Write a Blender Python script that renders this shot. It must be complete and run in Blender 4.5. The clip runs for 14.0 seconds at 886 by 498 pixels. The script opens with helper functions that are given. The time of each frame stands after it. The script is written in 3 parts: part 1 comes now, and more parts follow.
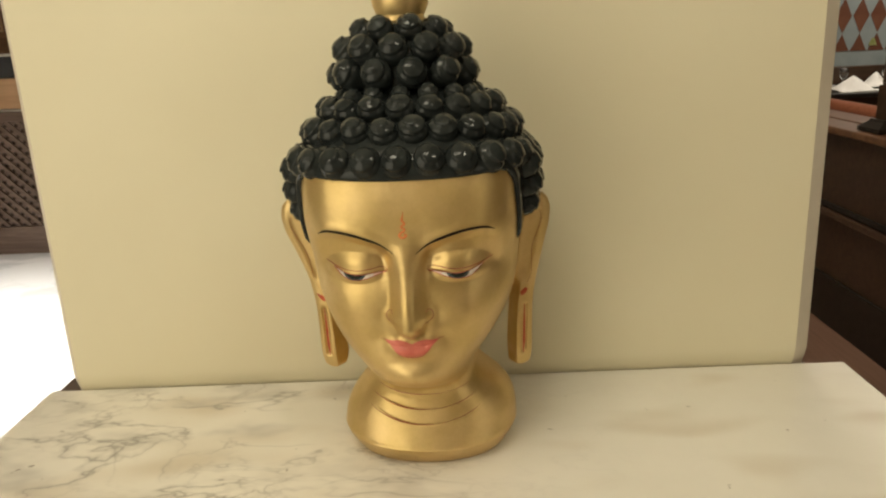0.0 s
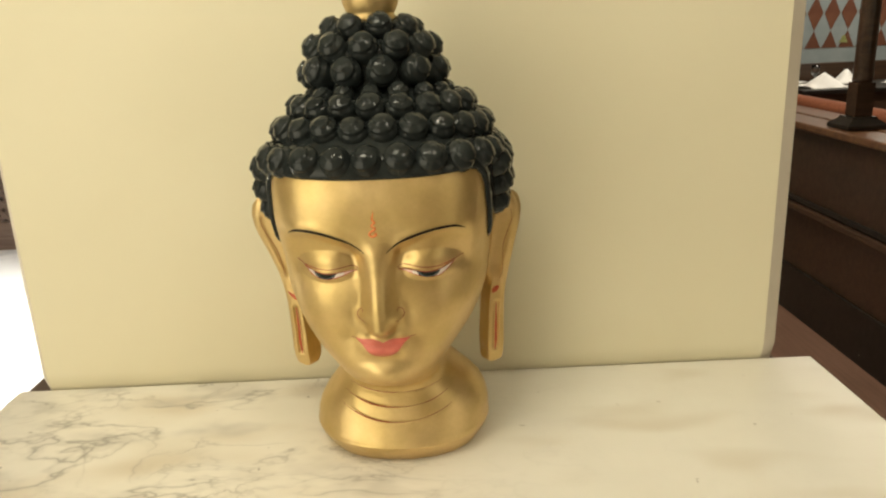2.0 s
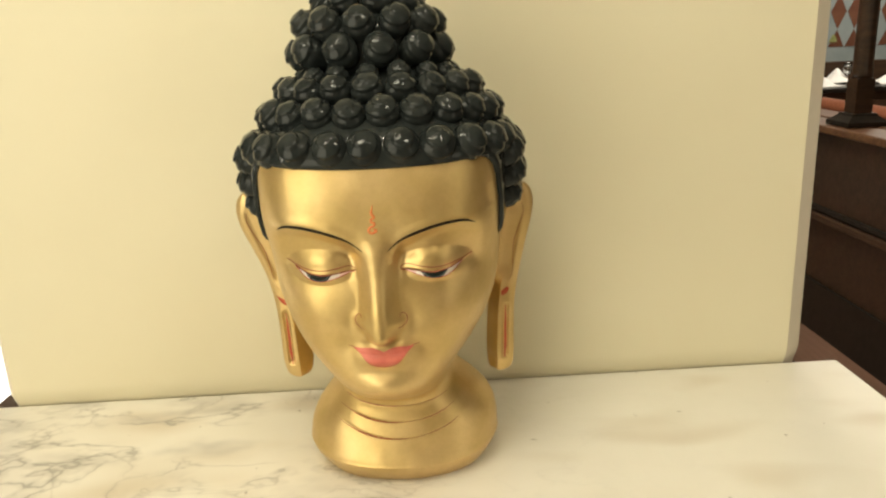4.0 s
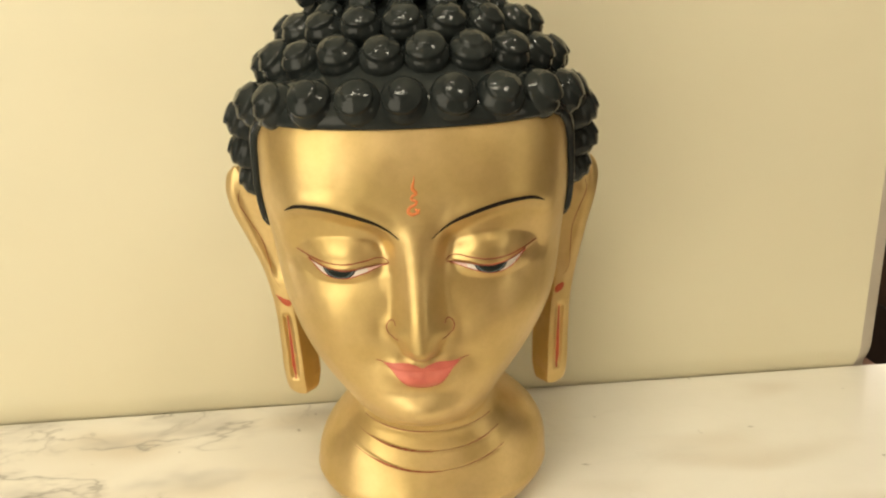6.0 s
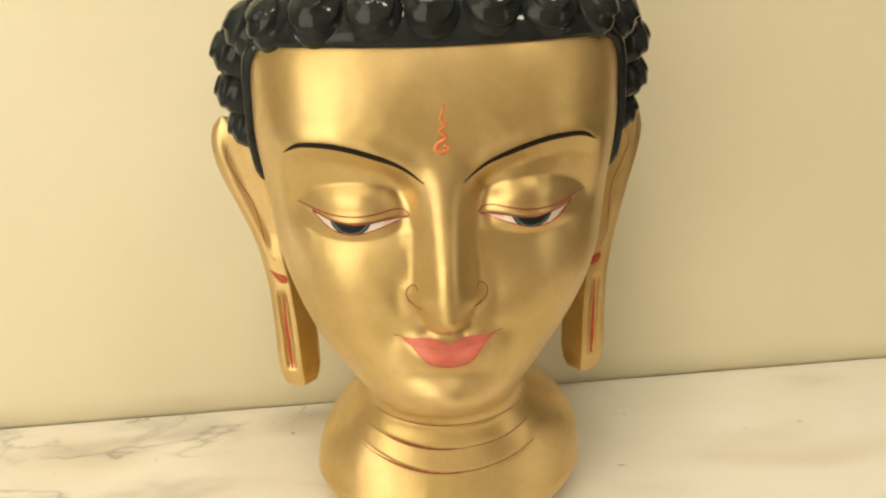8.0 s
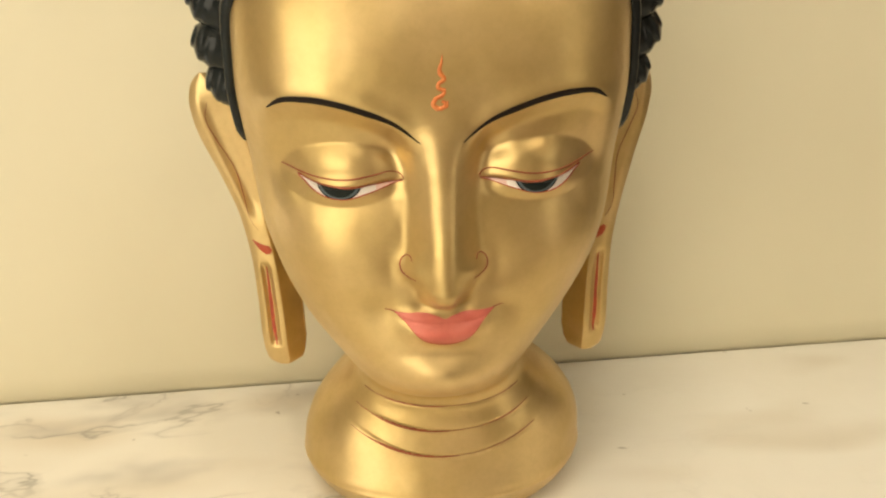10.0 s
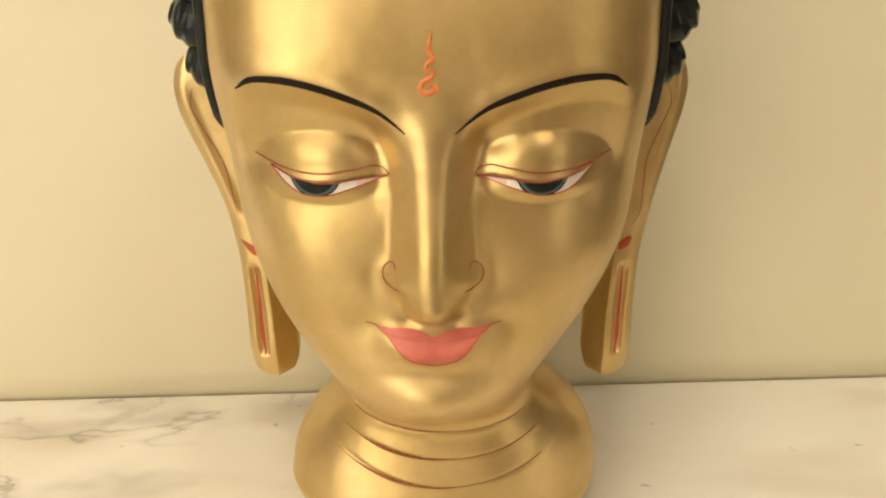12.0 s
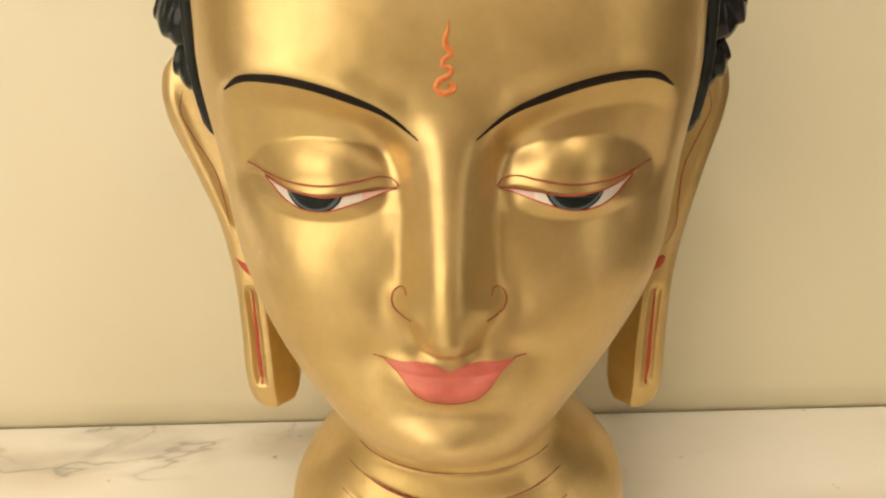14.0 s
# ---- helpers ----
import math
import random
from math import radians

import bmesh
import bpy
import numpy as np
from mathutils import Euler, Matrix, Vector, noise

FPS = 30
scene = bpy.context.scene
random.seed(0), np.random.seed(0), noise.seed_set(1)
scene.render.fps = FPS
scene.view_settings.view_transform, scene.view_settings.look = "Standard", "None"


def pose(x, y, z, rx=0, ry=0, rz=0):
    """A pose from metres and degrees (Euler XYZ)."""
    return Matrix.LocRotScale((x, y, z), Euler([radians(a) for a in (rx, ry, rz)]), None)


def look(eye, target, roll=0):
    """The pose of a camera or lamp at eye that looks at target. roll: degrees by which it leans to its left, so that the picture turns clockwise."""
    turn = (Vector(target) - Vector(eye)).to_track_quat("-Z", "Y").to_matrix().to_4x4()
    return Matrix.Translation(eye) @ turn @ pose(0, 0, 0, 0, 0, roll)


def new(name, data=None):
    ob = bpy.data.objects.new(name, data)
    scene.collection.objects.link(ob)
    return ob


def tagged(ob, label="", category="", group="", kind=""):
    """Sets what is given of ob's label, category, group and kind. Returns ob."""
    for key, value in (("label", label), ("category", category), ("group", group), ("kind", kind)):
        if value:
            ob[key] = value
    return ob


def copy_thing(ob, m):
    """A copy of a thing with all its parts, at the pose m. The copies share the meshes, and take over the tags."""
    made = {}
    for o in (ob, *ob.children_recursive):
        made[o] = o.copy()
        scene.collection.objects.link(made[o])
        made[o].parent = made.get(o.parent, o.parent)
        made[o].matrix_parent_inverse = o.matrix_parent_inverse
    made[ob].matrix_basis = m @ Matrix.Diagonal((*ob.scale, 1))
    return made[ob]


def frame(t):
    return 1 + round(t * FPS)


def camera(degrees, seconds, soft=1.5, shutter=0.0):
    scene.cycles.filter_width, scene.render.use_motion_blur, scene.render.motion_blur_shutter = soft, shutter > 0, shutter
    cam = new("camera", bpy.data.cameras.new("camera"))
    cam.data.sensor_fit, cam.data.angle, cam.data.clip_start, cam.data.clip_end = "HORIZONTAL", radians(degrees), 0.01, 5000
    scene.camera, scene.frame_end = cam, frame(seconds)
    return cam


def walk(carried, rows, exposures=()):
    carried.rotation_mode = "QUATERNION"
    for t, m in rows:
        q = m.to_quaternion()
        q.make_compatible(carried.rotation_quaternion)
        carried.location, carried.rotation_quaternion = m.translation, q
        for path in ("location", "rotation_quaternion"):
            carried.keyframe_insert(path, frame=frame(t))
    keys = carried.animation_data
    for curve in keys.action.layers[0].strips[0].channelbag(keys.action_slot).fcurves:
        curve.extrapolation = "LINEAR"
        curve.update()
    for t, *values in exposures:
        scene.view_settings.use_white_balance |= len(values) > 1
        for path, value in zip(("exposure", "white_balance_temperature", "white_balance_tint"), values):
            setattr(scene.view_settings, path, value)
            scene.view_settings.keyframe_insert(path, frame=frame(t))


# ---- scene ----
# ---- camera ----
cam = camera(61.6, 14.0, soft=2.2)
PATH = [
    (0, (0.058, -1.148, 1.548), (0.016, 0.774, 0.997), -2.7),
    (0.5, (0.056, -1.144, 1.552), (0.031, 0.774, 0.987), -2.8),
    (1, (0.06, -1.144, 1.553), (0.045, 0.773, 0.983), -2.7),
    (1.5, (0.066, -1.142, 1.554), (0.063, 0.773, 0.98), -2.6),
    (2, (0.069, -1.149, 1.553), (0.084, 0.77, 0.986), -2.4),
    (2.5, (0.069, -1.14, 1.549), (0.097, 0.78, 0.988), -2.3),
    (3, (0.067, -1.117, 1.545), (0.101, 0.804, 0.99), -2.4),
    (5.5, (-0.012, -0.909, 1.466), (0.091, 1.009, 0.909), -2.5),
    (6, (-0.03, -0.851, 1.46), (0.095, 1.057, 0.874), -2.2),
    (6.5, (-0.04, -0.803, 1.446), (0.09, 1.101, 0.85), -2.0),
    (7, (-0.05, -0.78, 1.419), (0.092, 1.133, 0.855), -2.3),
    (7.5, (-0.057, -0.762, 1.397), (0.098, 1.154, 0.848), -2.4),
    (8, (-0.065, -0.755, 1.376), (0.114, 1.164, 0.841), -2.2),
    (8.5, (-0.078, -0.746, 1.367), (0.15, 1.161, 0.811), -2.0),
    (11, (-0.045, -0.684, 1.349), (0.105, 1.221, 0.759), -0.8),
    (11.5, (-0.031, -0.667, 1.344), (0.073, 1.243, 0.758), -0.6),
    (12, (-0.023, -0.65, 1.335), (0.054, 1.266, 0.766), -0.5),
    (12.5, (-0.026, -0.636, 1.33), (0.06, 1.281, 0.765), -0.4),
    (13, (-0.029, -0.622, 1.324), (0.062, 1.297, 0.769), -0.6),
    (13.5, (-0.028, -0.607, 1.321), (0.049, 1.315, 0.775), -0.6),
    (14, (-0.027, -0.593, 1.323), (0.034, 1.334, 0.792), -0.6),
]
EXPOSURES = [(0, -0.36, 6580, 10), (0.5, -0.41, 6720, 10), (1.5, -0.35, 6740, 10), (2.0, -0.03, 6460, 8), (2.5, 0.10, 6420, 7), (3.0, 0.12, 6420, 7),
             (5.5, 0.15, 6500, 10), (7.5, 0.17, 6500, 12), (11, 0.09, 6610, 14), (14, 0.09, 6650, 17)]
walk(cam, [(t, look(eye, target, roll)) for t, eye, target, roll in PATH], EXPOSURES)


# ---- world, lamps, exposure ----
world = bpy.data.worlds.new("world")
scene.world = world
world.use_nodes = True
world.node_tree.nodes["Background"].inputs["Color"].default_value = (1.0, 0.86, 0.62, 1)
world.node_tree.nodes["Background"].inputs["Strength"].default_value = 0.05


def lamp(name, kind, place, target, watts, size=0.1, colour=(0.985, 0.90, 0.68), size_y=None):
    data = bpy.data.lights.new(name, kind)
    data.energy, data.color = watts, colour
    if kind == "AREA":
        data.shape, data.size, data.size_y = "RECTANGLE", size, size_y or size
    else:
        data.shadow_soft_size = size
    ob = new(name, data)
    ob.matrix_world = look(place, target)
    return ob


# ceiling downlights in front of the plinth, added unseen side lights, and rooms beyond
lamp("downlight_warm", "AREA", (-0.55, -1.15, 2.97), (-0.2, -0.1, 1.2), 10, 0.35)
lamp("downlight_warm", "AREA", (-0.15, -1.25, 2.97), (0.0, -0.1, 1.2), 8, 0.35)
lamp("downlight_warm", "AREA", (0.85, -1.5, 2.97), (0.5, -0.25, 0.9), 2.9, 0.35).data.spread = radians(75)
lamp("downlight_warm", "AREA", (-0.34, -0.62, 2.97), (-0.2, -0.1, 1.2), 2.6, 0.035)
lamp("downlight_warm", "AREA", (0.10, -0.62, 2.97), (0.1, -0.1, 1.2), 2.6, 0.035)
lamp("downlight_warm", "AREA", (-0.12, -0.80, 2.97), (0.0, -0.1, 1.2), 2.2, 0.035)
lamp("downlight_warm", "AREA", (-1.5, -1.3, 2.97), (-0.8, 0.0, 1.0), 4, 0.2)
# unseen panels left and right, added for tall highlights on the gold
lamp("side_fill", "AREA", (-2.3, -2.5, 1.55), (0.0, 0.0, 1.25), 68, 2.6, size_y=2.7)
lamp("side_fill", "AREA", (2.7, -2.4, 1.55), (0.0, 0.0, 1.25), 9.5, 0.75, size_y=2.7)
lamp("lobby_light", "AREA", (-2.9, 2.3, 2.95), (-2.9, 2.4, 0.0), 90, 1.6, (1.0, 0.95, 0.88)).data.spread = radians(75)
lamp("restaurant_light", "AREA", (4.2, 5.0, 2.95), (4.2, 5.1, 0.0), 70, 1.8, (1.0, 0.90, 0.74))
lamp("aisle_light", "AREA", (1.2, 2.6, 2.95), (1.7, 2.6, 0.0), 42, 0.8, (1.0, 0.86, 0.64))


# ---- materials ----
def material(name, rough=0.5, metal=0.0, coat=0.0):
    m = bpy.data.materials.new(name)
    m.use_nodes = True
    b = m.node_tree.nodes["Principled BSDF"]
    b.inputs["Roughness"].default_value, b.inputs["Metallic"].default_value = rough, metal
    b.inputs["Coat Weight"].default_value = coat
    return m, m.node_tree, b


def noise_at(tree, scale, detail=4.0, rough=0.55, stretch=(1, 1, 1), distort=0.0):
    c = tree.nodes.new("ShaderNodeTexCoord")
    p = tree.nodes.new("ShaderNodeMapping")
    p.inputs["Scale"].default_value = stretch
    n = tree.nodes.new("ShaderNodeTexNoise")
    n.inputs["Scale"].default_value, n.inputs["Detail"].default_value = scale, detail
    n.inputs["Roughness"].default_value, n.inputs["Distortion"].default_value = rough, distort
    tree.links.new(c.outputs["Object"], p.inputs["Vector"])
    tree.links.new(p.outputs["Vector"], n.inputs["Vector"])
    return n.outputs["Fac"]


def ramp(tree, fac, stops):
    r = tree.nodes.new("ShaderNodeValToRGB")
    r.color_ramp.interpolation = "EASE"
    e = r.color_ramp.elements
    while len(e) < len(stops):
        e.new(0.5)
    for el, (at, col) in zip(e, stops):
        el.position, el.color = at, (*col, 1)
    tree.links.new(fac, r.inputs["Fac"])
    return r.outputs["Color"]


def mixed(tree, fac, a, b, mode="MIX"):
    m = tree.nodes.new("ShaderNodeMix")
    m.data_type, m.blend_type = "RGBA", mode
    for socket, value in ((m.inputs["Factor"], fac), (m.inputs["A"], a), (m.inputs["B"], b)):
        if isinstance(value, (float, int)):
            socket.default_value = value
        elif isinstance(value, tuple):
            socket.default_value = (*value, 1)
        else:
            tree.links.new(value, socket)
    return m.outputs["Result"]


def bumped(tree, b, fac, strength, distance=0.002):
    n = tree.nodes.new("ShaderNodeBump")
    n.inputs["Strength"].default_value, n.inputs["Distance"].default_value = strength, distance
    tree.links.new(fac, n.inputs["Height"])
    tree.links.new(n.outputs["Normal"], b.inputs["Normal"])


def plain(name, low, high, scale=40.0, rough=0.5, metal=0.0, bump=0.1, coat=0.0, stretch=(1, 1, 1), distance=0.001):
    """A surface that wavers between two colours, with a fine grain."""
    m, t, b = material(name, rough, metal, coat)
    t.links.new(ramp(t, noise_at(t, scale, 5, 0.6, stretch), [(0.3, low), (0.7, high)]), b.inputs["Base Color"])
    if bump:
        bumped(t, b, noise_at(t, scale * 4, 3, 0.6, stretch), bump, distance)
    return m


def gold_paint():
    m, t, b = material("gold_paint", 0.38, 0.72)
    broad = ramp(t, noise_at(t, 9, 3), [(0.33, (0.595, 0.43, 0.172)), (0.66, (0.705, 0.52, 0.245))])
    fine = ramp(t, noise_at(t, 160, 5, 0.7), [(0.35, (0.955, 0.95, 0.94)), (0.62, (1, 1, 1))])
    t.links.new(mixed(t, 1.0, broad, fine, "MULTIPLY"), b.inputs["Base Color"])
    rough = ramp(t, noise_at(t, 14, 4), [(0.3, (0.33,) * 3), (0.7, (0.46,) * 3)])
    t.links.new(rough, b.inputs["Roughness"])
    bumped(t, b, noise_at(t, 12, 3, 0.5), 0.36, 0.011)
    return m


def streaks(tree, scale, turn, stretch, distort, detail=7.0):
    """Noise drawn out along one direction of the slab."""
    c = tree.nodes.new("ShaderNodeTexCoord")
    p = tree.nodes.new("ShaderNodeMapping")
    p.inputs["Rotation"].default_value, p.inputs["Scale"].default_value = (0, 0, radians(turn)), stretch
    n = tree.nodes.new("ShaderNodeTexNoise")
    n.inputs["Scale"].default_value, n.inputs["Detail"].default_value = scale, detail
    n.inputs["Roughness"].default_value, n.inputs["Distortion"].default_value = 0.58, distort
    tree.links.new(c.outputs["Object"], p.inputs["Vector"])
    tree.links.new(p.outputs["Vector"], n.inputs["Vector"])
    return n.outputs["Fac"]


def marble():
    m, t, b = material("marble", 0.24)
    base = ramp(t, noise_at(t, 3.0, 4), [(0.2, (0.80, 0.77, 0.695)), (0.8, (0.87, 0.845, 0.78))])
    sep, co = t.nodes.new("ShaderNodeSeparateXYZ"), t.nodes.new("ShaderNodeTexCoord")
    t.links.new(co.outputs["Object"], sep.inputs["Vector"])
    shifted = t.nodes.new("ShaderNodeMath")
    shifted.operation = "ADD"
    shifted.inputs[1].default_value = 0.5
    t.links.new(sep.outputs["X"], shifted.inputs[0])
    # the greyer, more veined end of the slab lies to one side
    side = ramp(t, shifted.outputs[0], [(0.0, (1, 1, 1)), (0.40, (0.75,) * 3), (0.60, (0.10,) * 3), (1.0, (0.03,) * 3)])

    def veins(scale, turn, stretch, wide, distort):
        """Thin lines where a drawn-out noise passes its middle."""
        n = streaks(t, scale, turn, stretch, distort, 4.0)
        return ramp(t, n, [(0.5 - wide * 2.2, (0, 0, 0)), (0.5 - wide * .6, (0.30,) * 3), (0.5, (1, 1, 1)), (0.5 + wide * .6, (0.30,) * 3), (0.5 + wide * 2.2, (0, 0, 0))])

    scale = lambda fac, k: mixed(t, 1.0, fac, (k, k, k), "MULTIPLY")
    both = lambda p, q: mixed(t, 1.0, p, q, "MULTIPLY")
    long_vein = veins(3.6, 52, (1.0, 2.0, 1), 0.024, 0.35)
    cross_vein = veins(5.5, -28, (1.0, 1.6, 1), 0.020, 0.45)
    some = ramp(t, noise_at(t, 5.5, 3), [(0.38, (0, 0, 0)), (0.58, (1, 1, 1))])
    rare = ramp(t, noise_at(t, 4.0, 3, 0.55, (1.3, 1, 1)), [(0.42, (0, 0, 0)), (0.62, (1, 1, 1))])
    cloud = ramp(t, streaks(t, 5.5, 40, (1.0, 1.7, 1), 0.0, 3), [(0.46, (0, 0, 0)), (0.78, (1, 1, 1))])
    tan = ramp(t, streaks(t, 4.2, 38, (1.0, 2.4, 1), 0.0, 1.0), [(0.50, (0, 0, 0)), (0.86, (1, 1, 1))])
    c = mixed(t, scale(tan, 0.62), base, (0.56, 0.47, 0.34))
    c = mixed(t, scale(both(cloud, side), 0.75), c, (0.47, 0.45, 0.42))
    c = mixed(t, scale(both(both(long_vein, some), side), 0.66), c, (0.27, 0.25, 0.23))
    c = mixed(t, scale(both(both(cross_vein, rare), side), 0.55), c, (0.31, 0.28, 0.26))
    # a few dark flecks
    fleck = ramp(t, noise_at(t, 34, 2), [(0.735, (0, 0, 0)), (0.79, (1, 1, 1))])
    c = mixed(t, scale(fleck, 0.6), c, (0.20, 0.16, 0.13))
    t.links.new(c, b.inputs["Base Color"])
    return m


def wall_paint():
    m, t, b = material("cream_paint", 0.55)
    c = ramp(t, noise_at(t, 1.3, 3), [(0.3, (0.68, 0.625, 0.455)), (0.7, (0.71, 0.66, 0.49))])
    t.links.new(c, b.inputs["Base Color"])
    bumped(t, b, noise_at(t, 220, 3, 0.6), 0.06, 0.001)
    return m


def wood(name, low, high, rough=0.35, along=(0.6, 9, 9)):
    m, t, b = material(name, rough, 0.0, 0.15)
    grain = ramp(t, noise_at(t, 3.5, 8, 0.65, along, 0.7), [(0.3, low), (0.7, high)])
    stain = ramp(t, noise_at(t, 1.4, 3), [(0.35, (0.8, 0.8, 0.8)), (0.7, (1, 1, 1))])
    t.links.new(mixed(t, 1.0, grain, stain, "MULTIPLY"), b.inputs["Base Color"])
    bumped(t, b, noise_at(t, 9, 6, 0.6, along), 0.08, 0.002)
    return m


GOLD = gold_paint()
MARBLE = marble()
CREAM = wall_paint()
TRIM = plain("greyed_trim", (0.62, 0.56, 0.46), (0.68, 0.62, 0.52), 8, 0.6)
HAIR = plain("black_gloss", (0.015, 0.018, 0.018), (0.024, 0.028, 0.027), 30, 0.08, 0.0, 0.06, 0.0, distance=0.002)
HAIR.node_tree.nodes["Principled BSDF"].inputs["Specular IOR Level"].default_value = 0.22
BROW_PAINT = plain("brow_black", (0.008, 0.0045, 0.003), (0.016, 0.009, 0.005), 60, 0.6)
BROW_PAINT.node_tree.nodes["Principled BSDF"].inputs["Specular IOR Level"].default_value = 0.2
LIP_PAINT = plain("lip_coral", (0.55, 0.125, 0.088), (0.65, 0.172, 0.124), 55, 0.38, bump=0.2)
RED_PAINT = plain("red_paint", (0.36, 0.045, 0.014), (0.47, 0.078, 0.024), 90, 0.45)
URNA_PAINT = plain("orange_paint", (0.60, 0.155, 0.035), (0.70, 0.235, 0.06), 160, 0.45)
LINE_PAINT = plain("line_brown", (0.26, 0.060, 0.024), (0.36, 0.095, 0.036), 120, 0.5)
EYE_WHITE = plain("eye_white", (0.72, 0.66, 0.60), (0.80, 0.75, 0.69), 90, 0.35)
EYE_PINK = plain("eye_pink", (0.72, 0.48, 0.42), (0.77, 0.56, 0.49), 90, 0.4)
IRIS = plain("iris_blue_grey", (0.06, 0.088, 0.10), (0.10, 0.135, 0.15), 140, 0.4)
PUPIL = plain("pupil_dark", (0.006, 0.011, 0.010), (0.014, 0.020, 0.019), 140, 0.5)
PUPIL.node_tree.nodes["Principled BSDF"].inputs["Specular IOR Level"].default_value = 0.2
DARK_WOOD = wood("dark_wood", (0.030, 0.017, 0.010), (0.075, 0.042, 0.024))
MID_WOOD = wood("mid_wood", (0.12, 0.058, 0.030), (0.22, 0.115, 0.060))
EDGE_WOOD = wood("edge_wood", (0.055, 0.030, 0.018), (0.10, 0.056, 0.034))
TAN_WOOD = wood("tan_wood", (0.42, 0.25, 0.13), (0.54, 0.34, 0.19))
LATTICE_WOOD = wood("lattice_wood", (0.13, 0.085, 0.065), (0.21, 0.145, 0.11), 0.45)
BLACK = plain("black_paint", (0.008, 0.007, 0.006), (0.02, 0.017, 0.014), 30, 0.35)


# ---- the statue's form: front(u, z) is how far the face stands forward ----
def sm(e0, e1, x):
    t = np.clip((x - e0) / (e1 - e0), 0.0, 1.0)
    return t * t * (3 - 2 * t)


def curve(table, x):
    """A smooth curve through a short table of (place, value)."""
    xs = np.array([p[0] for p in table], float)
    ys = np.array([p[1] for p in table], float)
    d = np.gradient(ys, xs)
    x = np.clip(np.asarray(x, float), xs[0], xs[-1])
    i = np.clip(np.searchsorted(xs, x, side="right") - 1, 0, len(xs) - 2)
    h = xs[i + 1] - xs[i]
    t = (x - xs[i]) / h
    return ((2 * t**3 - 3 * t**2 + 1) * ys[i] + (t**3 - 2 * t**2 + t) * h * d[i]
            + (-2 * t**3 + 3 * t**2) * ys[i + 1] + (t**3 - t**2) * h * d[i + 1])


WIDE = [(0, .119), (.005, .1225), (.036, .1405), (.041, .1425), (.047, .1418), (.068, .1395), (.09, .131), (.112, .114), (.13, .096), (.146, .084),
        (.162, .0830), (.19, .0975), (.215, .1140), (.24, .1278), (.29, .146), (.355, .155), (.43, .158), (.495, .152),
        (.52, .138), (.545, .112), (.568, .083), (.63, .076), (.655, .05), (.68, .03)]
DEEP = [(0, .088), (.004, .092), (.031, .1122), (.0335, .1136), (.0345, .1137), (.036, .1128), (.041, .1110), (.055, .105), (.075, .0995), (.10, .096), (.122, .097), (.136, .104),
        (.149, .124), (.161, .150), (.174, .167), (.191, .1765), (.213, .179), (.25, .180), (.29, .182), (.35, .186), (.38, .195),
        (.405, .2015), (.43, .2045), (.455, .2035), (.475, .199), (.505, .187), (.528, .162), (.55, .122), (.572, .086), (.63, .075), (.655, .05), (.68, .03)]
BACK = [(0, .125), (.04, .14), (.08, .13), (.13, .095), (.2, .10), (.3, .13), (.42, .15), (.5, .145), (.53, .125), (.555, .095),
        (.575, .082), (.63, .075), (.655, .05), (.68, .03)]
BROW = [(.0, .372), (.014, .378), (.035, .391), (.06, .401), (.085, .407), (.105, .407), (.12, .403)]
LID = [(.02, .349), (.029, .3505), (.045, .350), (.06, .3475), (.075, .346), (.09, .349), (.105, .355), (.116, .359)]
NECK = (.072, .096, .122)


def power(z):
    return 2.15 + 0.85 * sm(.14, .30, z) + 0.35 * sm(.35, .42, z) - 1.0 * sm(.475, .535, z)


